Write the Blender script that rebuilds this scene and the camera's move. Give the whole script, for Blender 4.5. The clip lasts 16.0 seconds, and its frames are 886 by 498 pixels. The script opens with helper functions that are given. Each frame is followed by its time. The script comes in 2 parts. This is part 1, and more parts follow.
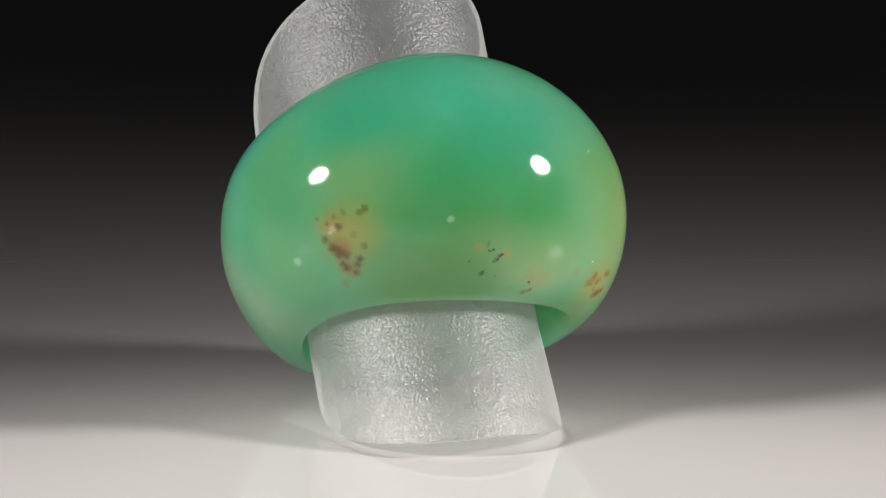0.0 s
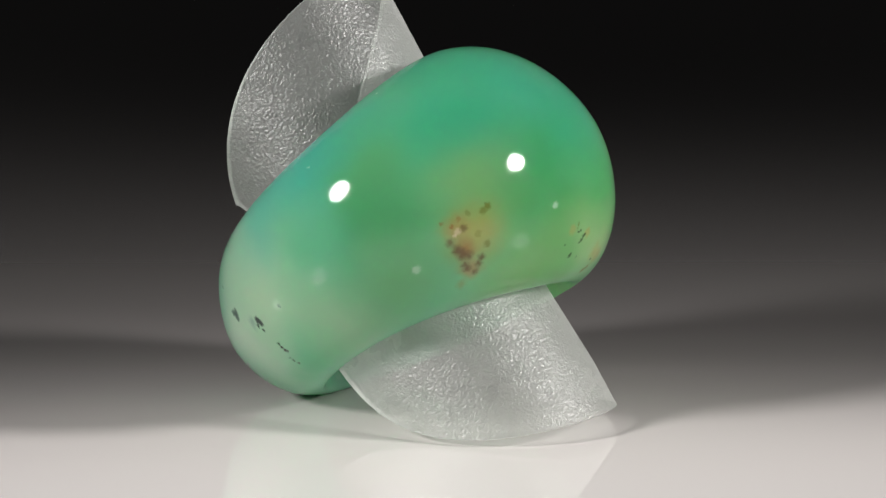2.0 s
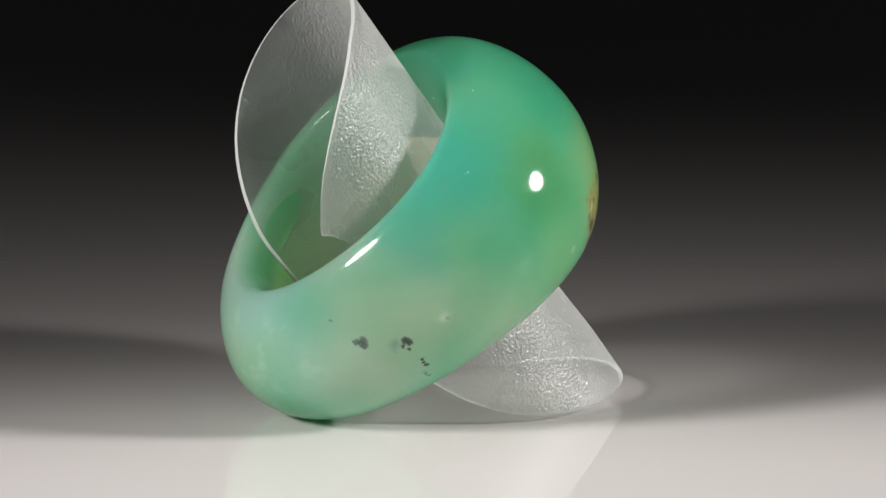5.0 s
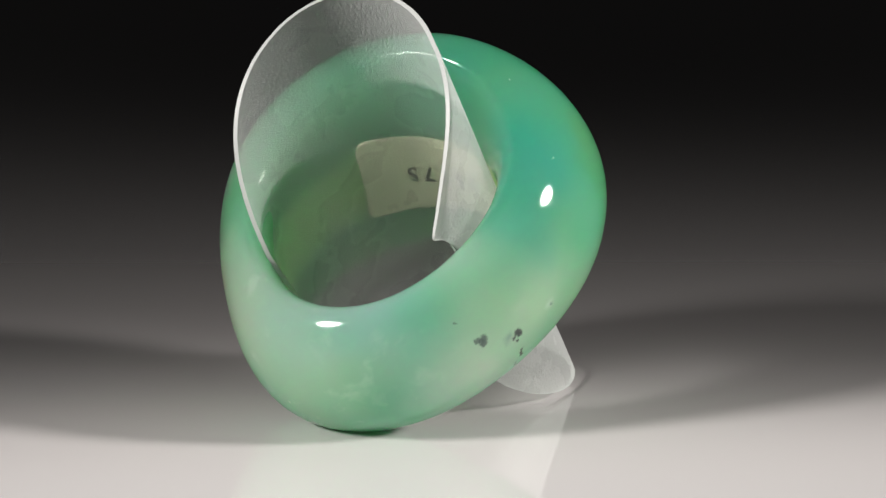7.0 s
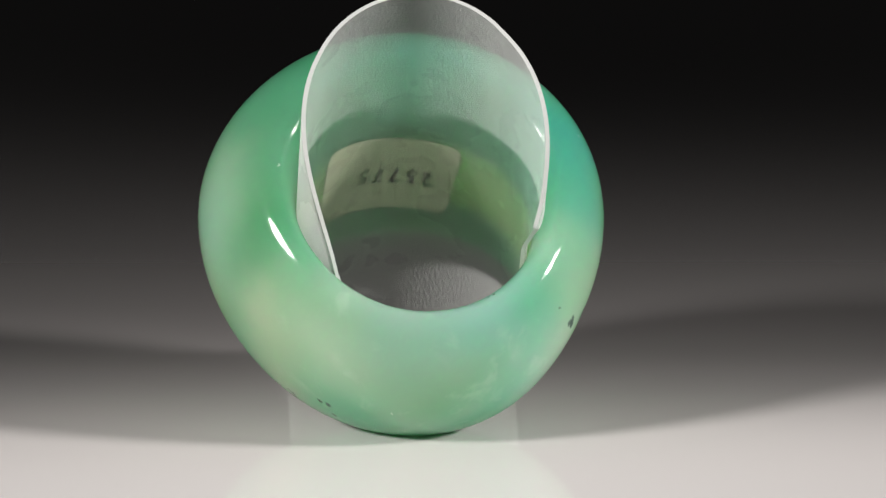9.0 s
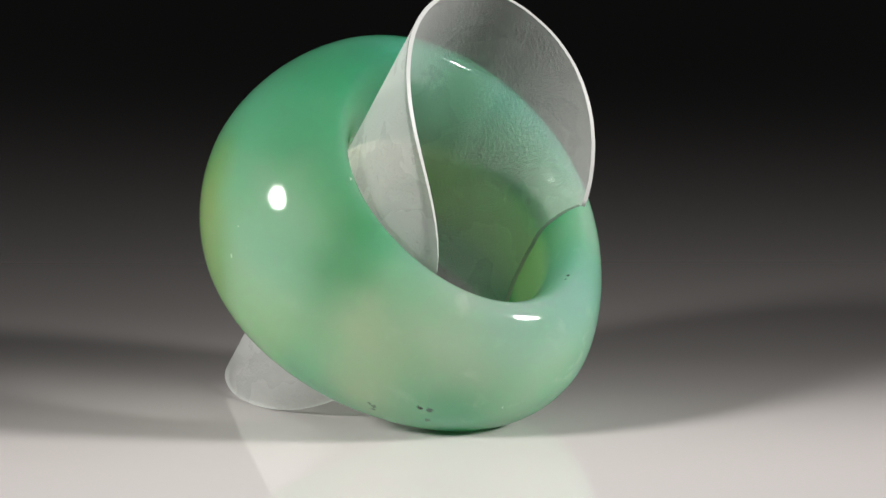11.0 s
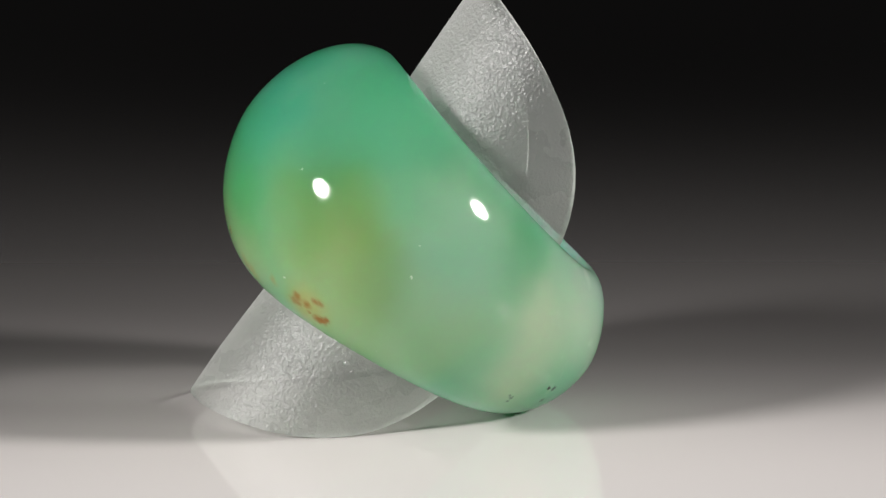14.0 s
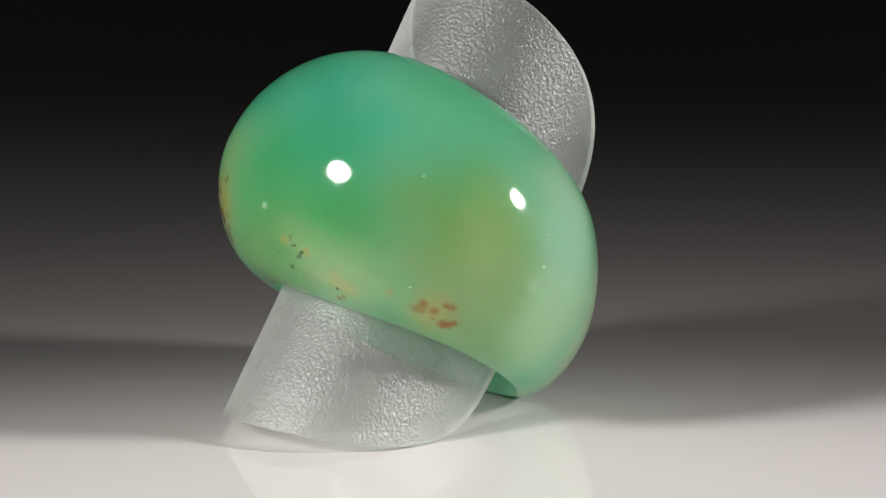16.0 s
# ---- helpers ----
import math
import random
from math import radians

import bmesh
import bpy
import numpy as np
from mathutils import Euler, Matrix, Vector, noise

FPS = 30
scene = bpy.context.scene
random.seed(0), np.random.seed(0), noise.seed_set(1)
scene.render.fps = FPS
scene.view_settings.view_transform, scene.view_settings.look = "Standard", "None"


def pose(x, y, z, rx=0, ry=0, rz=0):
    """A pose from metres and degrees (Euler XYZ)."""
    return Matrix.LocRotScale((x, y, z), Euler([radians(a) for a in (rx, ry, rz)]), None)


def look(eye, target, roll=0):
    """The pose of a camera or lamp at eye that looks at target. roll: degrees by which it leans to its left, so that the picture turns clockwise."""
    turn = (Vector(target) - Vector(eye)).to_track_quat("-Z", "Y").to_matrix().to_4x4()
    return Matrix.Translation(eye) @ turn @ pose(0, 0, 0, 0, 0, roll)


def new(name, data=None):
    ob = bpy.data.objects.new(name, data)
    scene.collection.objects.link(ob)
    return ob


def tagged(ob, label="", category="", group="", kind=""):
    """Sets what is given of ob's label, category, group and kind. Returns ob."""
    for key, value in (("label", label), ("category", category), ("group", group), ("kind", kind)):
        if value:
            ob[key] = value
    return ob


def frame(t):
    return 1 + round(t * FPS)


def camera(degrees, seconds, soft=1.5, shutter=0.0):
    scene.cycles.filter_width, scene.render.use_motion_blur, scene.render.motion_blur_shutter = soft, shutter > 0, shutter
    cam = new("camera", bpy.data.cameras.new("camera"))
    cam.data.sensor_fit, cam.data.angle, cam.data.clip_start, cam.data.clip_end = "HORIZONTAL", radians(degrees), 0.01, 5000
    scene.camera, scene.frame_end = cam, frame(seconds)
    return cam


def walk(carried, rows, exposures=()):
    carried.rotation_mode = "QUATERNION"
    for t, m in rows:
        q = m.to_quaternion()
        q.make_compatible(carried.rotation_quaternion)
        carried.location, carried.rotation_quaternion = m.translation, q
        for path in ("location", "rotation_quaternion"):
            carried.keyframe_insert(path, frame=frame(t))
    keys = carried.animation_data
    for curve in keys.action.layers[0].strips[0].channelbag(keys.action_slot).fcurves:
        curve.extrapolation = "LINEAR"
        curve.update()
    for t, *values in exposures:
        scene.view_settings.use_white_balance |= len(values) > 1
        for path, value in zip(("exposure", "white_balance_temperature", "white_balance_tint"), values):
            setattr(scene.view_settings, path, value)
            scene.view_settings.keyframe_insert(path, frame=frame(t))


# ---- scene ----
# One unit of the plan is 0.04 mm; the turntable's axis is the z axis and the sheet lies at z = 0.
U = 4e-5
RATE = 18.623          # degrees a second
FLOOR = -120.0         # height of the sheet in the plan's units

# ---- camera ----
cam = camera(8.0, 16.0, soft=1.5)
ELEV, DIST = radians(13.915), 11212.0
YAW, PITCH = math.atan2(727.5 - 784, DIST), math.atan2(441 - 600, DIST)
eye = Vector((0, -DIST * math.cos(ELEV), DIST * math.sin(ELEV) - FLOOR)) * U
up_axis, far_axis = Vector((0, math.sin(ELEV), math.cos(ELEV))), Vector((0, math.cos(ELEV), -math.sin(ELEV)))
ahead = (Vector((1, 0, 0)) * -math.sin(YAW) * math.cos(PITCH) + up_axis * -math.sin(PITCH)
         + far_axis * math.cos(YAW) * math.cos(PITCH))
still = look(eye, eye + ahead)
walk(cam, [(0, still), (16, still)], exposures=[(0, 0.0), (16, 0.0)])

# ---- light: two small round lamps at the sides, in a dark studio ----
world = bpy.data.worlds.new("studio")
scene.world = world
world.use_nodes = True
world.node_tree.nodes["Background"].inputs[0].default_value = (1.0, 0.95, 0.93, 1)
world.node_tree.nodes["Background"].inputs[1].default_value = 0.0105


def lamp(name, azimuth, elevation, distance, radius, watts, cone, aim, colour):
    a, e = radians(azimuth), radians(elevation)
    way = Vector((math.sin(a) * math.cos(e), -math.cos(a) * math.cos(e), math.sin(e)))
    data = bpy.data.lights.new(name, "SPOT")
    data.shadow_soft_size, data.energy, data.color = radius, watts, colour
    data.spot_size, data.spot_blend = radians(cone), 1.0
    ob = new(name, data)
    at = Vector((0, -0.002, 0.012)) + way * distance
    ob.matrix_world = look(at, aim)
    return ob


lamp("studio_lamp", -60, 28, 0.40, 0.044, 7.7, 31, (0.06, -0.016, 0.0), (1.0, 0.96, 0.93))
lamp("studio_lamp", 77, 24, 0.45, 0.038, 9.6, 30, (-0.14, 0.018, 0.0), (1.0, 0.96, 0.93))


# ---- material helpers ----
def material(name):
    m = bpy.data.materials.new(name)
    m.use_nodes = True
    nodes = m.node_tree.nodes
    return m, m.node_tree, nodes["Principled BSDF"], nodes["Material Output"]


def node(tree, kind, **values):
    n = tree.nodes.new(kind)
    for key, value in values.items():
        if key.startswith("i_"):
            n.inputs[int(key[2:])].default_value = value
    return n


def noise_node(tree, vector, scale, detail=3.0, rough=0.5):
    n = tree.nodes.new("ShaderNodeTexNoise")
    n.inputs["Scale"].default_value, n.inputs["Detail"].default_value, n.inputs["Roughness"].default_value = scale, detail, rough
    tree.links.new(vector, n.inputs["Vector"])
    return n


def ramp(tree, value, low, high, a=0.0, b=1.0):
    n = tree.nodes.new("ShaderNodeMapRange")
    n.interpolation_type = "SMOOTHSTEP"
    for k, v in zip(("From Min", "From Max", "To Min", "To Max"), (low, high, a, b)):
        n.inputs[k].default_value = v
    tree.links.new(value, n.inputs["Value"])
    return n.outputs["Result"]


def mixed(tree, factor, a, b):
    n = tree.nodes.new("ShaderNodeMix")
    n.data_type = "RGBA"
    if isinstance(factor, float):
        n.inputs["Factor"].default_value = factor
    else:
        tree.links.new(factor, n.inputs["Factor"])
    for key, v in (("A", a), ("B", b)):
        sock = [s for s in n.inputs if s.name == key and s.type == "RGBA"][0]
        if isinstance(v, tuple):
            sock.default_value = (*v, 1)
        else:
            tree.links.new(v, sock)
    return [s for s in n.outputs if s.type == "RGBA"][0]


def arithmetic(tree, op, a, b):
    n = tree.nodes.new("ShaderNodeMath")
    n.operation = op
    for i, v in enumerate((a, b)):
        if isinstance(v, (int, float)):
            n.inputs[i].default_value = v
        else:
            tree.links.new(v, n.inputs[i])
    return n.outputs[0]


def place_mask(tree, vector, place, inner, outer, squash=(1, 1, 1)):
    """1 within inner of a place in the plan's units, 0 past outer."""
    sub = tree.nodes.new("ShaderNodeVectorMath")
    sub.operation = "SUBTRACT"
    tree.links.new(vector, sub.inputs[0])
    sub.inputs[1].default_value = (place[0] * U, place[1] * U, (place[2] - FLOOR) * U)
    sq = tree.nodes.new("ShaderNodeVectorMath")
    sq.operation = "MULTIPLY"
    tree.links.new(sub.outputs[0], sq.inputs[0])
    sq.inputs[1].default_value = squash
    ln = tree.nodes.new("ShaderNodeVectorMath")
    ln.operation = "LENGTH"
    tree.links.new(sq.outputs[0], ln.inputs[0])
    return ramp(tree, ln.outputs["Value"], inner * U, outer * U, 1.0, 0.0)


def warped(tree, vector, scale, amount, detail=2.0):
    n = noise_node(tree, vector, scale, detail)
    sub = tree.nodes.new("ShaderNodeVectorMath")
    sub.operation = "SUBTRACT"
    tree.links.new(n.outputs["Color"], sub.inputs[0])
    sub.inputs[1].default_value = (0.5, 0.5, 0.5)
    sc = tree.nodes.new("ShaderNodeVectorMath")
    sc.operation = "SCALE"
    tree.links.new(sub.outputs[0], sc.inputs[0])
    sc.inputs["Scale"].default_value = amount
    add = tree.nodes.new("ShaderNodeVectorMath")
    add.operation = "ADD"
    tree.links.new(vector, add.inputs[0])
    tree.links.new(sc.outputs[0], add.inputs[1])
    return add.outputs[0]


# ---- materials ----
def chrysoprase():
    m, tree, bsdf, out = material("chrysoprase")
    at = tree.nodes.new("ShaderNodeTexCoord").outputs["Object"]
    soft = warped(tree, at, 180, 0.0045)
    mid = warped(tree, at, 900, 0.0009, 3)
    fine = warped(tree, at, 3200, 0.0005, 3)
    state = {"colour": (0.16, 0.46, 0.29), "cover": 0.0}

    def patch(colour, place, reach, strength=0.85):
        """A soft cloud of colour in the stone."""
        f = arithmetic(tree, "MULTIPLY", place_mask(tree, soft, place, 0, reach), strength)
        state["colour"] = mixed(tree, f, state["colour"], colour)

    def stain(colour, place, inner, outer, strength):
        """A small inclusion or pit."""
        f = arithmetic(tree, "MULTIPLY", place_mask(tree, fine if outer < 17 else mid, place, inner, outer), strength)
        state["colour"] = mixed(tree, f, state["colour"], colour)
        state["cover"] = arithmetic(tree, "MAXIMUM", f, state["cover"])

    # shank
    patch((0.393, 0.553, 0.426), (246, -221, 166), 165)
    patch((0.155, 0.442, 0.310), (180, -287, 91), 165)
    patch((0.316, 0.552, 0.448), (192, -258, 12), 165)
    patch((0.503, 0.600, 0.494), (245, -183, 24), 165)
    patch((0.383, 0.552, 0.407), (40, -341, 45), 165)
    patch((0.338, 0.504, 0.364), (-103, -320, 33), 165)
    patch((0.180, 0.420, 0.260), (-219, -245, 90), 165)
    patch((0.131, 0.363, 0.199), (-273, -179, 213), 165)
    patch((0.193, 0.463, 0.310), (-246, -211, 192), 165)
    patch((0.350, 0.546, 0.382), (-45, -315, -46), 165)
    patch((0.479, 0.552, 0.407), (-286, -168, 102), 165)
    patch((0.479, 0.576, 0.448), (-180, -278, 71), 165)
    patch((0.383, 0.552, 0.470), (-53, -325, 108), 165)
    patch((0.338, 0.552, 0.494), (88, -303, 137), 165)
    patch((0.428, 0.526, 0.364), (-249, -149, -19), 165)
    # flanks
    patch((0.075, 0.366, 0.229), (326, 72, 166), 165)
    patch((0.158, 0.445, 0.260), (231, 34, 28), 165)
    patch((0.113, 0.463, 0.315), (265, 51, 414), 165)
    patch((0.103, 0.465, 0.307), (319, 7, 327), 165)
    patch((0.093, 0.445, 0.292), (335, 64, 280), 165)
    patch((0.158, 0.425, 0.201), (288, 126, 368), 165)
    patch((0.138, 0.445, 0.308), (285, -68, 341), 165)
    patch((0.192, 0.492, 0.357), (307, -128, 198), 165)
    patch((0.182, 0.465, 0.292), (341, -14, 204), 165)
    patch((0.427, 0.553, 0.402), (312, -109, 139), 165)
    patch((0.328, 0.496, 0.332), (297, 48, 92), 165)
    patch((0.084, 0.442, 0.333), (241, -40, 396), 165)
    patch((0.103, 0.312, 0.161), (-309, -109, 277), 165)
    patch((0.148, 0.387, 0.240), (-284, -34, 384), 165)
    patch((0.182, 0.366, 0.113), (-343, 98, 106), 165)
    patch((0.340, 0.506, 0.343), (-345, -36, 280), 165)
    patch((0.340, 0.485, 0.306), (-355, -18, 121), 165)
    patch((0.369, 0.539, 0.338), (-350, 138, 262), 165)
    patch((0.367, 0.539, 0.388), (-369, 41, 169), 165)
    patch((0.319, 0.531, 0.402), (-357, -31, 235), 165)
    patch((0.369, 0.562, 0.354), (-332, 73, 68), 165)
    # dome
    patch((0.103, 0.505, 0.370), (15, 250, 459), 165)
    patch((0.075, 0.442, 0.279), (199, 189, 431), 165)
    patch((0.103, 0.366, 0.181), (310, 149, 282), 165)
    patch((0.182, 0.425, 0.214), (278, 175, 185), 165)
    patch((0.146, 0.445, 0.245), (198, 243, 372), 165)
    patch((0.261, 0.433, 0.194), (177, 271, 337), 165)
    patch((0.148, 0.407, 0.172), (118, 305, 250), 165)
    patch((0.075, 0.404, 0.201), (-8, 328, 315), 165)
    patch((0.330, 0.506, 0.247), (-59, 330, 242), 165)
    patch((0.388, 0.517, 0.270), (-117, 313, 193), 165)
    patch((0.244, 0.433, 0.180), (79, 283, 163), 165)
    patch((0.099, 0.474, 0.345), (-195, 246, 403), 165)
    patch((0.278, 0.496, 0.270), (-262, 237, 336), 165)
    patch((0.331, 0.481, 0.223), (-282, 240, 235), 165)
    patch((0.170, 0.385, 0.137), (-222, 179, 64), 165)
    patch((0.093, 0.463, 0.296), (89, 170, 498), 165)
    patch((0.075, 0.420, 0.245), (64, 97, 521), 165)
    patch((0.059, 0.400, 0.245), (142, 208, 455), 165)
    patch((0.075, 0.343, 0.214), (-68, 51, 518), 165)
    patch((0.093, 0.400, 0.229), (-188, 89, 486), 165)
    patch((0.103, 0.400, 0.296), (36, 26, 481), 165)
    patch((0.135, 0.437, 0.272), (-245, 181, 418), 165)
    patch((0.103, 0.312, 0.083), (-306, 205, 297), 165)
    patch((0.182, 0.330, 0.083), (-340, 165, 208), 165)
    patch((0.075, 0.442, 0.296), (-30, 217, 487), 165)
    patch((0.059, 0.420, 0.261), (-45, 291, 411), 165)
    patch((0.067, 0.366, 0.137), (38, 318, 344), 165)
    patch((0.093, 0.404, 0.149), (-122, 318, 308), 165)
    patch((0.158, 0.366, 0.137), (38, 318, 214), 165)
    patch((0.369, 0.496, 0.237), (-328, 186, 247), 165)
    patch((0.349, 0.496, 0.253), (-295, 192, 124), 165)
    # teal shoulder
    patch((0.085, 0.411, 0.360), (275, -60, 345), 150, 0.5)
    patch((0.085, 0.400, 0.350), (300, -120, 240), 110, 0.45)
    # milky wall of the bore, yellowish at its back; lightened to stand in for light through the stone
    bore = place_mask(tree, at, (-4, -36, 165), 208, 226)
    state["colour"] = mixed(tree, arithmetic(tree, "MULTIPLY", bore, 0.85), state["colour"], (0.66, 0.82, 0.50))
    state["colour"] = mixed(tree, arithmetic(tree, "MULTIPLY", bore, arithmetic(tree, "MULTIPLY", place_mask(tree, soft, (0, 110, 190), 80, 260), 0.8)),
                            state["colour"], (0.70, 0.82, 0.30))
    # clouds and wisps
    cloud = noise_node(tree, soft, 150, 2, 0.45)
    state["colour"] = mixed(tree, ramp(tree, cloud.outputs["Fac"], 0.45, 0.85, 0.0, 0.16), state["colour"], (0.40, 0.60, 0.45))
    wisps = noise_node(tree, warped(tree, at, 300, 0.003), 420, 3, 0.55)
    pale = place_mask(tree, soft, (0, -340, 40), 120, 420)
    state["colour"] = mixed(tree, arithmetic(tree, "MULTIPLY", ramp(tree, wisps.outputs["Fac"], 0.54, 0.80, 0.0, 0.42), pale), state["colour"], (0.60, 0.76, 0.62))
    # the pit
    stain((0.34, 0.30, 0.07), (205, 262, 263), 7.5, 86.2, 0.75)
    stain((0.36, 0.25, 0.08), (234, 241, 276), 3.2, 36.8, 0.6)
    stain((0.27, 0.15, 0.045), (216, 251, 236), 2.8, 32.2, 0.85)
    stain((0.33, 0.20, 0.08), (199, 251, 200), 2.6, 29.9, 0.7)
    stain((0.27, 0.24, 0.10), (203, 233, 172), 1.4, 16.1, 0.5)
    stain((0.10, 0.055, 0.020), (240, 235, 250), 1.8, 12.9, 0.72)
    stain((0.10, 0.055, 0.020), (229, 241, 237), 2.02, 14.4, 0.81)
    stain((0.10, 0.055, 0.020), (220, 246, 229), 2.25, 16.1, 0.81)
    stain((0.10, 0.055, 0.020), (210, 253, 226), 1.8, 12.9, 0.72)
    stain((0.10, 0.055, 0.020), (189, 265, 220), 1.57, 11.3, 0.85)
    stain((0.10, 0.055, 0.020), (190, 260, 208), 1.57, 11.3, 0.81)
    stain((0.10, 0.055, 0.020), (191, 254, 195), 1.35, 9.66, 0.72)
    stain((0.10, 0.055, 0.020), (211, 246, 207), 1.8, 12.9, 0.81)
    stain((0.10, 0.055, 0.020), (206, 247, 201), 1.57, 11.3, 0.81)
    stain((0.10, 0.055, 0.020), (223, 250, 275), 1.57, 11.3, 0.72)
    stain((0.27, 0.15, 0.045), (239, 237, 280), 2.25, 5.75, 0.8)
    stain((0.27, 0.15, 0.045), (252, 225, 285), 2.7, 6.9, 0.6)
    stain((0.27, 0.15, 0.045), (229, 244, 291), 2.7, 6.9, 0.6)
    stain((0.15, 0.17, 0.03), (183, 274, 309), 4.05, 10.3, 0.8)
    stain((0.15, 0.17, 0.03), (192, 270, 302), 3.6, 9.2, 0.7)
    stain((0.15, 0.17, 0.03), (215, 254, 301), 2.7, 6.9, 0.5)
    stain((0.15, 0.17, 0.03), (183, 273, 244), 4.05, 10.3, 0.7)
    stain((0.15, 0.17, 0.03), (201, 265, 263), 3.6, 9.2, 0.4)
    stain((0.70, 0.58, 0.46), (231, 243, 269), 3.6, 9.2, 0.5)
    stain((0.75, 0.62, 0.50), (235, 240, 262), 2.25, 5.75, 0.5)
    # dark specks on the pale band
    stain((0.46, 0.33, 0.11), (-5, 329, 238), 5.4, 13.8, 0.4)
    stain((0.46, 0.33, 0.11), (-55, 327, 224), 5.4, 13.8, 0.5)
    stain((0.010, 0.014, 0.008), (-24, 329, 231), 2.25, 5.75, 0.9)
    stain((0.010, 0.014, 0.008), (-38, 326, 215), 2.7, 6.9, 1)
    stain((0.010, 0.014, 0.008), (-42, 327, 220), 2.25, 5.75, 0.9)
    stain((0.010, 0.014, 0.008), (-48, 327, 221), 1.8, 4.6, 0.9)
    stain((0.010, 0.014, 0.008), (-32, 325, 211), 2.25, 5.75, 0.8)
    stain((0.010, 0.014, 0.008), (-15, 317, 191), 2.7, 6.9, 0.9)
    stain((0.13, 0.19, 0.15), (-9, 315, 188), 1.8, 4.6, 0.8)
    stain((0.13, 0.19, 0.15), (-37, 316, 184), 2.25, 5.75, 0.8)
    stain((0.010, 0.014, 0.008), (10, 322, 212), 1.57, 4.02, 0.8)
    stain((0.46, 0.33, 0.11), (-108, 309, 178), 2.4, 27.6, 0.45)
    stain((0.010, 0.014, 0.008), (-105, 303, 164), 2.25, 5.75, 1)
    stain((0.27, 0.15, 0.045), (-99, 291, 144), 3.6, 9.2, 0.7)
    stain((0.27, 0.15, 0.045), (-111, 292, 147), 3.15, 8.05, 0.7)
    stain((0.45, 0.62, 0.48), (275, 188, 205), 4.05, 10.3, 0.6)
    stain((0.45, 0.62, 0.48), (45, 325, 291), 3.6, 9.2, 0.6)
    # rust
    stain((0.40, 0.36, 0.10), (-258, 231, 135), 6, 69, 0.65)
    stain((0.46, 0.33, 0.11), (-205, 277, 167), 1.5, 17.2, 0.5)
    stain((0.46, 0.33, 0.11), (-131, 299, 165), 2.4, 27.6, 0.4)
    stain((0.27, 0.11, 0.012), (-237, 247, 140), 2.25, 16.1, 0.63)
    stain((0.27, 0.11, 0.012), (-250, 244, 149), 2.02, 14.4, 0.77)
    stain((0.27, 0.11, 0.012), (-244, 240, 135), 1.57, 11.3, 0.63)
    stain((0.27, 0.11, 0.012), (-261, 230, 136), 2.02, 14.4, 0.77)
    stain((0.27, 0.11, 0.012), (-255, 225, 123), 1.12, 8.05, 0.63)
    stain((0.27, 0.11, 0.012), (-281, 219, 146), 1.8, 12.9, 0.81)
    stain((0.27, 0.11, 0.012), (-288, 210, 142), 1.57, 11.3, 0.77)
    stain((0.27, 0.11, 0.012), (-262, 211, 110), 2.25, 16.1, 0.9)
    stain((0.27, 0.11, 0.012), (-270, 205, 109), 2.25, 16.1, 0.9)
    stain((0.27, 0.11, 0.012), (-278, 199, 111), 1.8, 12.9, 0.9)
    stain((0.15, 0.17, 0.03), (-21, 330, 243), 2.7, 6.9, 0.8)
    stain((0.010, 0.014, 0.008), (-31, 329, 232), 1.8, 4.6, 0.9)
    # grey dendrites
    stain((0.05, 0.08, 0.075), (251, -208, 72), 3.6, 9.2, 0.8)
    stain((0.05, 0.08, 0.075), (258, -198, 75), 4.05, 10.3, 0.85)
    stain((0.05, 0.08, 0.075), (256, -195, 64), 3.6, 9.2, 0.85)
    stain((0.05, 0.08, 0.075), (254, -202, 69), 3.6, 9.2, 0.7)
    stain((0.16, 0.26, 0.23), (278, -148, 66), 1.5, 17.2, 0.6)
    stain((0.02, 0.03, 0.03), (287, -133, 76), 4.05, 10.3, 0.95)
    stain((0.02, 0.03, 0.03), (288, -125, 71), 3.6, 9.2, 0.95)
    stain((0.02, 0.03, 0.03), (282, -135, 65), 2.7, 6.9, 0.9)
    stain((0.03, 0.05, 0.04), (282, -124, 57), 2.25, 5.75, 0.9)
    stain((0.010, 0.014, 0.008), (275, -96, 36), 2.25, 5.75, 1)
    stain((0.010, 0.014, 0.008), (271, -92, 29), 2.25, 5.75, 1)
    stain((0.010, 0.014, 0.008), (268, -85, 24), 2.25, 5.75, 1)
    stain((0.13, 0.19, 0.15), (256, -86, 9), 2.02, 5.17, 0.9)
    stain((0.13, 0.19, 0.15), (253, -80, 5), 2.02, 5.17, 0.9)
    stain((0.13, 0.19, 0.15), (248, -73, -1), 1.8, 4.6, 0.9)
    stain((0.55, 0.70, 0.58), (317, -70, 117), 1.6, 18.4, 0.6)
    stain((0.2, 0.3, 0.25), (318, -67, 117), 2.25, 5.75, 0.7)
    stain((0.13, 0.19, 0.15), (227, -246, 108), 1.8, 4.6, 0.8)
    # specks under the shank
    stain((0.13, 0.19, 0.15), (-231, -131, -51), 2.25, 5.75, 0.9)
    stain((0.13, 0.19, 0.15), (-224, -136, -56), 2.7, 6.9, 0.9)
    stain((0.13, 0.19, 0.15), (-220, -128, -63), 2.25, 5.75, 0.9)
    stain((0.010, 0.014, 0.008), (-187, -210, -52), 2.7, 6.9, 1)
    stain((0.05, 0.08, 0.075), (-174, -221, -57), 3.15, 8.05, 0.9)
    stain((0.13, 0.19, 0.15), (-161, -202, -80), 3.15, 8.05, 0.8)
    stain((0.010, 0.014, 0.008), (106, -282, 147), 2.25, 5.75, 0.9)
    stain((0.010, 0.014, 0.008), (96, -286, 143), 1.8, 4.6, 0.8)
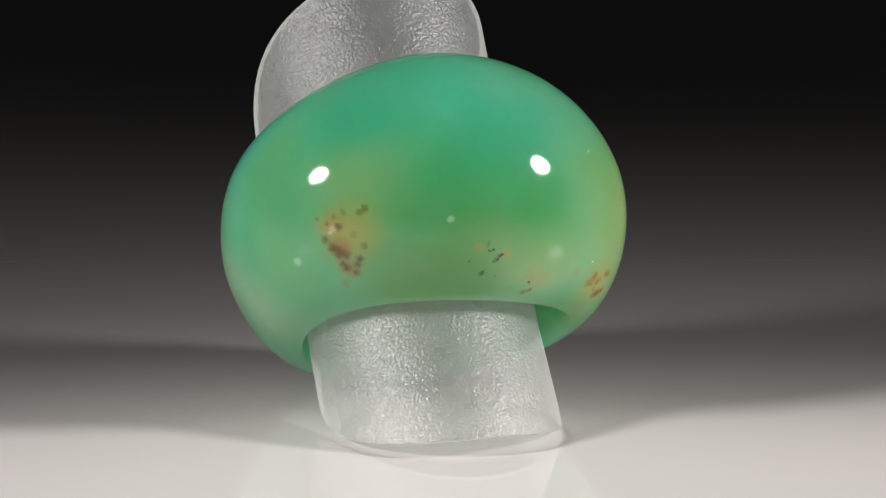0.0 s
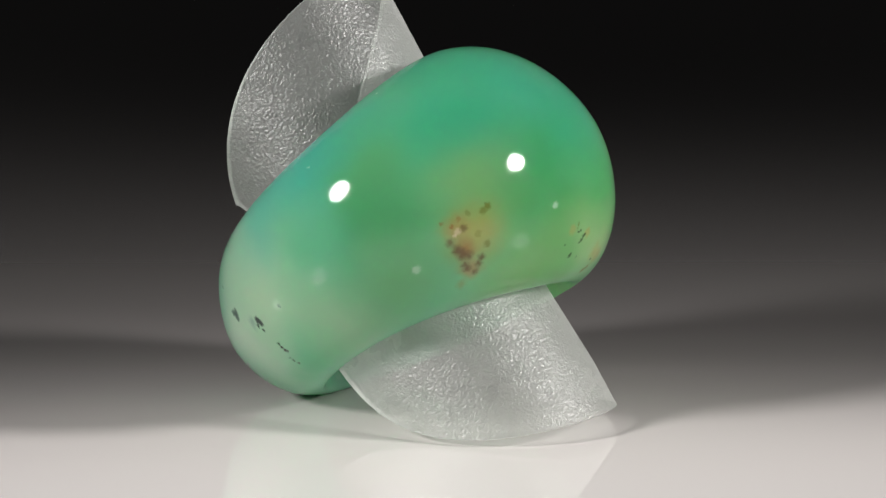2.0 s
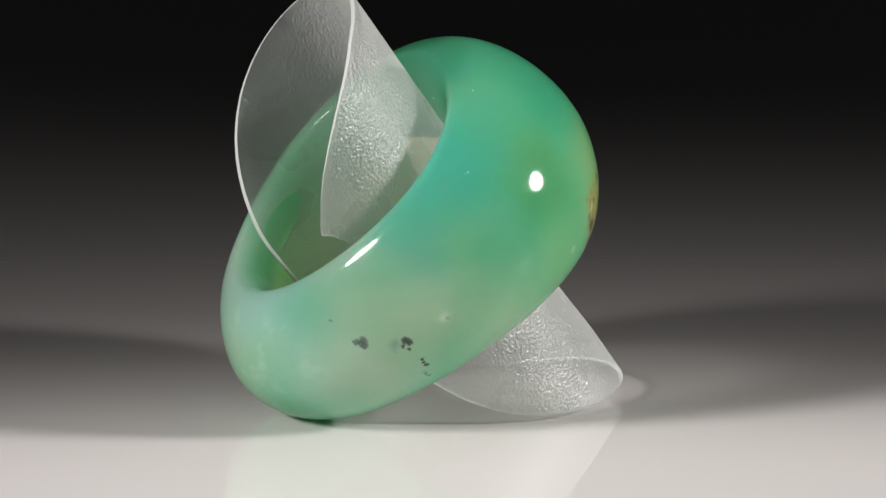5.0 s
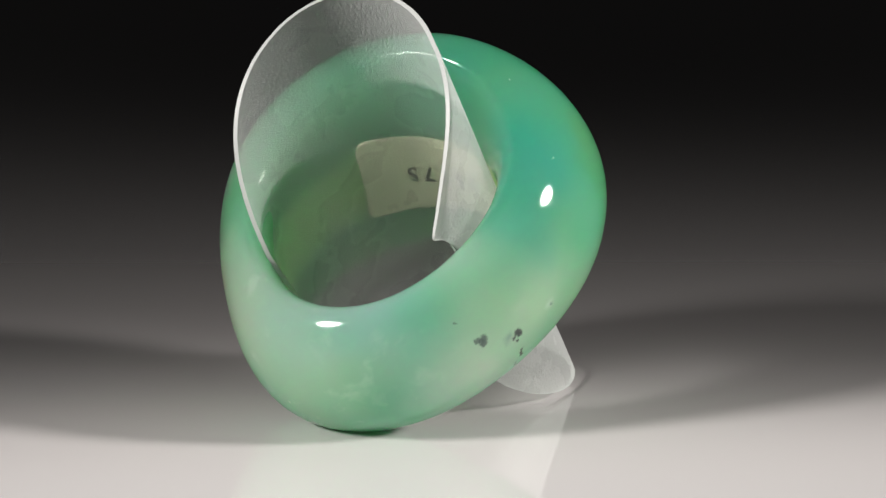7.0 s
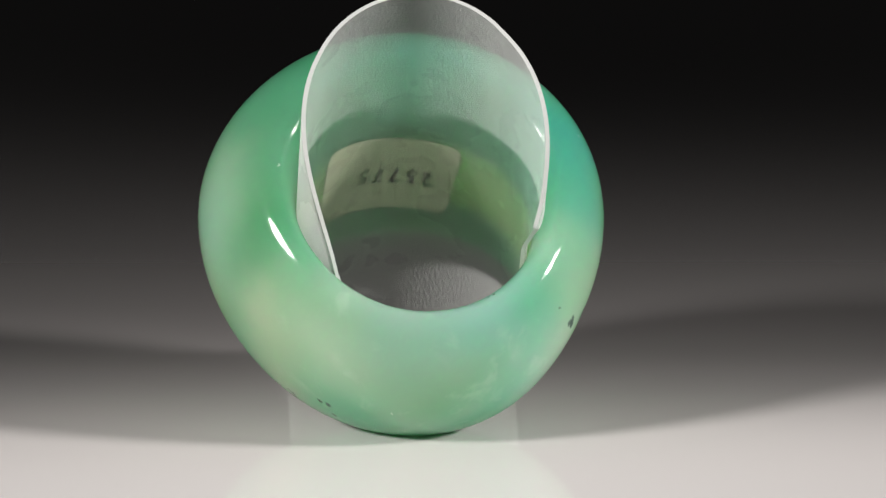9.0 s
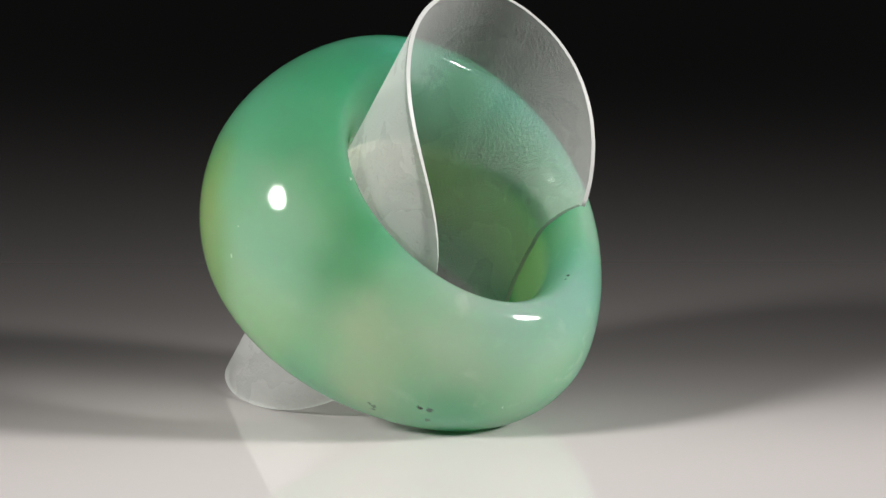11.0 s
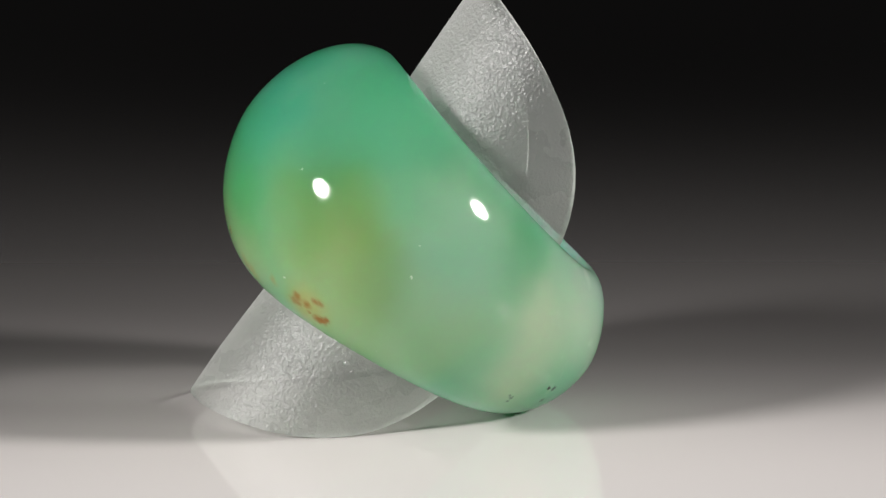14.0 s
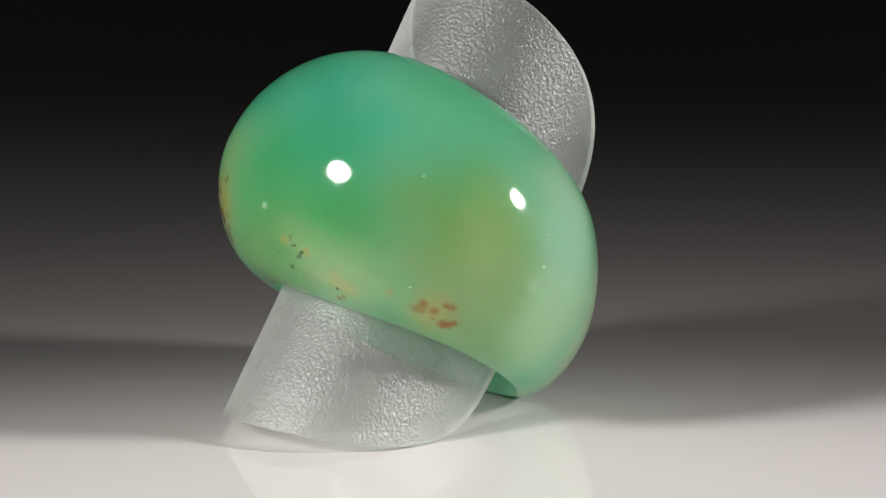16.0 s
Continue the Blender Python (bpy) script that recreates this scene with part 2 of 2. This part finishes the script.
    stain((0.010, 0.014, 0.008), (-270, -150, 281), 1.57, 4.02, 0.8)
    col, cover = state["colour"], state["cover"]
    pits = tree.nodes.new("ShaderNodeTexVoronoi")
    pits.inputs["Scale"].default_value = 420
    tree.links.new(fine, pits.inputs["Vector"])
    dots = ramp(tree, pits.outputs["Distance"], 0.025, 0.06, 1.0, 0.0)
    pick = tree.nodes.new("ShaderNodeSeparateXYZ")
    tree.links.new(pits.outputs["Color"], pick.inputs[0])
    dots = arithmetic(tree, "MULTIPLY", dots, ramp(tree, pick.outputs[0], 0.72, 0.76))
    # near-white colour in the pits stands in for their small glints
    col = mixed(tree, arithmetic(tree, "MULTIPLY", dots, 0.8), col, (0.85, 0.9, 0.83))
    tree.links.new(col, bsdf.inputs["Base Color"])
    tree.links.new(arithmetic(tree, "MULTIPLY", arithmetic(tree, "SUBTRACT", 1.0, cover), 0.95), bsdf.inputs["Subsurface Weight"])
    bsdf.inputs["Subsurface Radius"].default_value = (0.6, 1.0, 0.75)
    bsdf.inputs["Subsurface Scale"].default_value = 0.012
    bsdf.inputs["Subsurface Anisotropy"].default_value = 0.5
    scuff = noise_node(tree, at, 700, 4)
    tree.links.new(ramp(tree, scuff.outputs["Fac"], 0.4, 0.75, 0.06, 0.13), bsdf.inputs["Roughness"])
    bump = tree.nodes.new("ShaderNodeBump")
    bump.inputs["Strength"].default_value, bump.inputs["Distance"].default_value = 0.25, 0.00004
    tree.links.new(arithmetic(tree, "SUBTRACT", arithmetic(tree, "MULTIPLY", scuff.outputs["Fac"], 0.25), dots), bump.inputs["Height"])
    tree.links.new(bump.outputs[0], bsdf.inputs["Normal"])
    bsdf.inputs["IOR"].default_value = 1.54
    deep = tree.nodes.new("ShaderNodeBsdfTranslucent")
    tree.links.new(mixed(tree, 0.4, col, (0.62, 0.92, 0.60)), deep.inputs["Color"])
    both = tree.nodes.new("ShaderNodeMixShader")
    tree.links.new(arithmetic(tree, "MULTIPLY", arithmetic(tree, "SUBTRACT", 1.0, cover), ramp(tree, bore, 0.0, 1.0, 0.25, 0.5)), both.inputs[0])
    tree.links.new(bsdf.outputs[0], both.inputs[1])
    tree.links.new(deep.outputs[0], both.inputs[2])
    tree.links.new(both.outputs[0], out.inputs["Surface"])
    return m


def frosted(name, clear_part, scatter):
    """Frosted plastic. scatter: the outer, embossed face glows with the light behind it; the inner face stays clearer."""
    m, tree, bsdf, out = material(name)
    at = tree.nodes.new("ShaderNodeTexCoord").outputs["Object"]
    grain = noise_node(tree, at, 4400, 2, 0.55)
    worn = noise_node(tree, at, 240, 3, 0.5)
    bump = tree.nodes.new("ShaderNodeBump")
    bump.inputs["Strength"].default_value, bump.inputs["Distance"].default_value = 0.85, 0.00015
    tree.links.new(grain.outputs["Fac"], bump.inputs["Height"])
    bsdf.inputs["Base Color"].default_value = (0.80, 0.82, 0.81, 1)
    bsdf.inputs["Roughness"].default_value = 0.6
    tree.links.new(bump.outputs[0], bsdf.inputs["Normal"])
    shine = tree.nodes.new("ShaderNodeBsdfGlossy")
    shine.inputs["Color"].default_value = (0.93, 0.94, 0.95, 1)
    tree.links.new(ramp(tree, worn.outputs["Fac"], 0.3, 0.7, 0.24, 0.32), shine.inputs["Roughness"])
    tree.links.new(bump.outputs[0], shine.inputs["Normal"])
    skin = tree.nodes.new("ShaderNodeMixShader")
    skin.inputs[0].default_value = 0.45
    tree.links.new(bsdf.outputs[0], skin.inputs[1])
    tree.links.new(shine.outputs[0], skin.inputs[2])
    front = skin.outputs[0]
    if scatter:
        tl = tree.nodes.new("ShaderNodeBsdfTranslucent")
        tl.inputs[0].default_value = (0.97, 0.98, 0.97, 1)
        one = tree.nodes.new("ShaderNodeMixShader")
        one.inputs[0].default_value = 0.70
        tree.links.new(bump.outputs[0], tl.inputs["Normal"])
        tree.links.new(front, one.inputs[1])
        tree.links.new(tl.outputs[0], one.inputs[2])
        front = one.outputs[0]
    clear = tree.nodes.new("ShaderNodeBsdfTransparent")
    clear.inputs[0].default_value = (0.97, 0.98, 0.97, 1)
    two = tree.nodes.new("ShaderNodeMixShader")
    two.inputs[0].default_value = clear_part
    tree.links.new(front, two.inputs[1])
    tree.links.new(clear.outputs[0], two.inputs[2])
    tree.links.new(two.outputs[0], out.inputs["Surface"])
    return m


def graduated_falloff_sheet():
    """Glossy background sheet, white at the front and fading to black; light falloff is painted into the fade."""
    m, tree, bsdf, out = material("graduated_falloff_sheet")
    at = tree.nodes.new("ShaderNodeTexCoord").outputs["Object"]
    split = tree.nodes.new("ShaderNodeSeparateXYZ")
    tree.links.new(at, split.inputs[0])
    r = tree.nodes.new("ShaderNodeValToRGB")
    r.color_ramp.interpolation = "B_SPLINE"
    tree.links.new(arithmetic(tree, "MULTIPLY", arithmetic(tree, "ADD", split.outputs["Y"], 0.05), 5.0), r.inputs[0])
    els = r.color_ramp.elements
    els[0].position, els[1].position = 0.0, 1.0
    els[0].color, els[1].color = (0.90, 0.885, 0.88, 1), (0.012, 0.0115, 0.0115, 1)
    # the steep step at 0.21 to 0.265 also paints in the ring's shadow edge
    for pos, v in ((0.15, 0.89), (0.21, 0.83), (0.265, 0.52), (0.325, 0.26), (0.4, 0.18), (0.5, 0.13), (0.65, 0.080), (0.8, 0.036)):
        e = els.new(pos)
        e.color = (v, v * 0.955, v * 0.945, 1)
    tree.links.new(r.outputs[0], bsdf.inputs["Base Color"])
    bsdf.inputs["Roughness"].default_value = 0.05
    return m


def plain(name, colour, rough):
    m, tree, bsdf, out = material(name)
    at = tree.nodes.new("ShaderNodeTexCoord").outputs["Object"]
    n = noise_node(tree, at, 30, 3)
    dark = tuple(c * 0.85 for c in colour)
    tree.links.new(mixed(tree, n.outputs["Fac"], dark, colour), bsdf.inputs["Base Color"])
    bsdf.inputs["Roughness"].default_value = rough
    return m


STONE, SHEET = chrysoprase(), graduated_falloff_sheet()
PLASTIC, PLASTIC_INSIDE = frosted("frosted_plastic", 0.54, True), frosted("frosted_plastic_inside", 0.89, False)
PAPER = plain("cream_paper", (0.86, 0.85, 0.62), 0.6)
EDGE = plain("cut_plastic", (0.70, 0.72, 0.70), 0.45)
INK = plain("grey_ink", (0.012, 0.014, 0.011), 0.6)


def part(name, bm, mat, parent=None, label="", smooth=True):
    me = bpy.data.meshes.new(name)
    bm.normal_update()
    bm.to_mesh(me)
    bm.free()
    for f in me.polygons:
        f.use_smooth = smooth
    me.materials.append(mat)
    ob = new(name, me)
    if parent:
        ob.parent = parent
    if label:
        ob["label"] = label
    return ob


def slab(x0, x1, y0, y1, z0, z1):
    bm = bmesh.new()
    bmesh.ops.create_cube(bm, size=1)
    for v in bm.verts:
        v.co = ((x0 + x1) / 2 + v.co.x * (x1 - x0), (y0 + y1) / 2 + v.co.y * (y1 - y0), (z0 + z1) / 2 + v.co.z * (z1 - z0))
    return bm


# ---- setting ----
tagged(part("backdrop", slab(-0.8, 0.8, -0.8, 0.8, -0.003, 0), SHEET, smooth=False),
       "glossy background sheet graduated from white to black, light falloff painted in", "backdrop", kind="structure")


# ---- ring ----
def frame_of(elevation, azimuth, spin):
    n = Vector((math.cos(elevation) * math.sin(azimuth), -math.cos(elevation) * math.cos(azimuth), math.sin(elevation)))
    u = (Vector((0, 0, 1)) - n * n.z).normalized()
    v = n.cross(u)
    u2 = math.cos(spin) * u + math.sin(spin) * v
    return n, u2, n.cross(u2)


CENTRE = Vector((-8.378, -40.238, 162.28))
RN, RU, RV = frame_of(1.012, 0.138, -0.071)
BORE = 198.0
SC = Vector((-3.75, -35.97, 164.9))
SN, SU, SV = frame_of(radians(55.2), radians(-2.3), 0)


def ring_point(th, ph):
    c, s = math.cos, math.sin
    ro = 362.6 + 46.64 * c(th) + 18.56 * c(2 * th) - 0.5 * s(th) - 13.55 * c(3 * th) + 5.47 * s(2 * th)
    w = 181.7 + 38.9 * c(th) + 4.71 * c(2 * th) + 10.22 * s(th) + 2.23 * c(3 * th) + 3.08 * s(2 * th)
    rm = BORE + (0.25 + 0.08 * max(0.0, s(ph)) * (1 - c(th))) * (ro - BORE)
    e = 2 / (1.827 + 0.037 * c(th))
    cc, ss = math.copysign(abs(c(ph)) ** e, c(ph)), math.copysign(abs(s(ph)) ** e, s(ph))
    r = rm + (ro - rm) * cc if cc > 0 else rm + (rm - BORE) * cc
    a = (w - 9 * max(0.0, s(th)) * (ss > 0)) * ss + 32.43 * c(th) - 26.92 * s(th)
    p = CENTRE + r * (c(th) * RU + s(th) * RV) + a * RN
    # the bore is drilled along the sleeve's axis
    along = (p - SC).dot(SN)
    out = p - SC - along * SN
    d = out.length
    bore = 206.0 - 8.0 * max(0.0, -out.dot(SU) / d) ** 2
    wanted = bore + 4.0 * math.log1p(math.exp((d - bore) / 4.0))
    p = SC + along * SN + out * (wanted / d if d < 240 else 1.0 + (wanted - d) / d)
    return (p - Vector((0, 0, FLOOR))) * U


def ring():
    bm = bmesh.new()
    na, nb = 160, 96
    rows = [[bm.verts.new(ring_point(2 * math.pi * i / na, 2 * math.pi * j / nb)) for j in range(nb)] for i in range(na)]
    for i in range(na):
        for j in range(nb):
            bm.faces.new((rows[i][j], rows[(i + 1) % na][j], rows[(i + 1) % na][(j + 1) % nb], rows[i][(j + 1) % nb]))
    bmesh.ops.recalc_face_normals(bm, faces=bm.faces)
    return tagged(part("ring", bm, STONE), "polished green chrysoprase dome ring leaning on a plastic sleeve", "ring")


# ---- sleeve: an oval sheet of frosted plastic, rolled up and pushed through the ring ----
def sleeve_reach(s):
    """The sheet's two side edges, in degrees round the roll, at s along its axis."""
    k = math.sqrt(max(0.0, 1 - (abs(s - 5) / (441 if s > 5 else 453)) ** 2.1))
    right, left = 140 * k, -131 * k
    if -120 < s < 184:
        left = max(left, -110 - 8 * abs((s - 40) / 140) ** 3)
    return left, right


def sleeve_point(angle, s, lift):
    r = 202 + lift
    if s > 30:
        if angle < 0:
            r += 29 * min(1.0, max(0.0, s - 80) / 90) * max(0.0, min(1.0, (-angle - 50) / 65))
        else:
            r += 13 * min(1.0, (s - 30) / 90) * max(0.0, min(1.0, (angle - 60) / 70))
    elif s < -200:
        r += 10 * min(1.0, (-200 - s) / 150) * max(0.0, math.cos(radians(angle) - 0.5))
    a = radians(angle)
    p = SC + r * (math.cos(a) * SU + math.sin(a) * SV) + s * SN - Vector((0, 0, FLOOR))
    p.z = max(p.z, 1.0 - lift * 0.4)
    return p * U


def sleeve():
    bm = bmesh.new()
    na, ns = 90, 120
    for lift in (0, -7.5):
        grid = []
        for j in range(ns + 1):
            s = 5 - (441 if 2 * j > ns else 453) * math.cos(math.pi * j / ns) * 0.9995
            left, right = sleeve_reach(s)
            left += 0.35 * noise.noise((s * 0.13, 3.0, 0.0))
            right += 0.35 * noise.noise((s * 0.13, 9.0, 0.0))
            grid.append([bm.verts.new(sleeve_point(left + (right - left) * i / na, s, lift)) for i in range(na + 1)])
        for j in range(ns):
            for i in range(na):
                f = bm.faces.new((grid[j][i], grid[j][i + 1], grid[j + 1][i + 1], grid[j + 1][i]))
                f.material_index = 0 if lift == 0 else 1
        if lift == 0:
            outer = grid
    rim = [(0, i) for i in range(na)] + [(j, na) for j in range(ns)] + [(ns, i) for i in range(na, 0, -1)] + [(j, 0) for j in range(ns, 0, -1)]
    cut = []
    for (a, b), (c, d) in zip(rim, rim[1:] + rim[:1]):
        cut.append([v.co.copy() for v in (outer[a][b], grid[a][b], grid[c][d], outer[c][d])])
    bmesh.ops.recalc_face_normals(bm, faces=bm.faces)
    edge = bmesh.new()
    for q in cut:
        edge.faces.new([edge.verts.new(co) for co in q])
    bmesh.ops.remove_doubles(edge, verts=edge.verts, dist=1e-7)
    bmesh.ops.recalc_face_normals(edge, faces=edge.faces)
    ob = tagged(part("plastic_sleeve", bm, PLASTIC), "rolled frosted clear plastic sheet holding up the ring", "sleeve")
    ob.data.materials.append(PLASTIC_INSIDE)
    part("cut_edge", edge, EDGE, ob, "whitish rough-cut edge of the plastic")
    return ob


# ---- catalogue label inside the ring ----
def bore_point(angle, s, r):
    a = radians(angle)
    return (SC + r * (math.cos(a) * SU + math.sin(a) * SV) + s * SN - Vector((0, 0, FLOOR))) * U


def label(owner):
    bm = bmesh.new()
    half_a, half_s, corner = 37.0, 88.0, 18.0
    nx, ny = 40, 24
    for r in (203.6, 205.2):
        grid = []
        for i in range(nx + 1):
            x = -1 + 2 * i / nx
            arc = x * half_a / 57.3 * 206
            edge = half_a / 57.3 * 206 - abs(arc)
            short = 0.0 if edge > corner else corner - math.sqrt(max(0.0, corner ** 2 - (corner - edge) ** 2))
            rows = [0.11 * arc - 8 + (half_s - short) * (-1 + 2 * j / ny) for j in range(ny + 1)]
            grid.append([bm.verts.new(bore_point(9.7 + x * half_a - 0.045 * s, s, r)) for s in rows])
        for i in range(nx):
            for j in range(ny):
                bm.faces.new((grid[i][j], grid[i + 1][j], grid[i + 1][j + 1], grid[i][j + 1]))
        if r < 204.5:
            inner = grid
    rim = [(i, 0) for i in range(nx)] + [(nx, j) for j in range(ny)] + [(i, ny) for i in range(nx, 0, -1)] + [(0, j) for j in range(ny, 0, -1)]
    for (a, b), (c, d) in zip(rim, rim[1:] + rim[:1]):
        bm.faces.new((inner[a][b], grid[a][b], grid[c][d], inner[c][d]))
    bmesh.ops.recalc_face_normals(bm, faces=bm.faces)
    sticker = part("label", bm, PAPER, owner, "cream paper sticker with a printed number")
    # the printed digits, bent round the bore
    for i, digit in enumerate("25775"):
        curve = bpy.data.curves.new("digit", "FONT")
        curve.body, curve.size, curve.align_x = digit, 1.0, "CENTER"
        curve.resolution_u, curve.offset = 4, 0.02
        tmp = new("digit", curve)
        bpy.context.view_layer.update()
        flat = bpy.data.meshes.new_from_object(tmp.evaluated_get(bpy.context.evaluated_depsgraph_get()))
        bpy.data.objects.remove(tmp)
        bm = bmesh.new()
        bm.from_mesh(flat)
        bmesh.ops.triangulate(bm, faces=bm.faces)
        for v in bm.verts:
            # read upside down from the upper end of the bore
            angle = -13.0 + 8.3 * i + v.co.x * 11.0 + v.co.y * 1.6
            v.co = bore_point(angle, -1.6 + 0.53 * (angle - 3) - v.co.y * 48.0, 203.1)
        part("digit", bm, INK, sticker, "grey printed digit " + digit)
    return sticker


RING, SLEEVE = ring(), sleeve()
label(RING)


def motions():
    rows = [(t, pose(0, 0, 0, 0, 0, RATE * (t - 8.6))) for t in range(0, 17)]
    walk(RING, rows)
    walk(SLEEVE, rows)


motions()
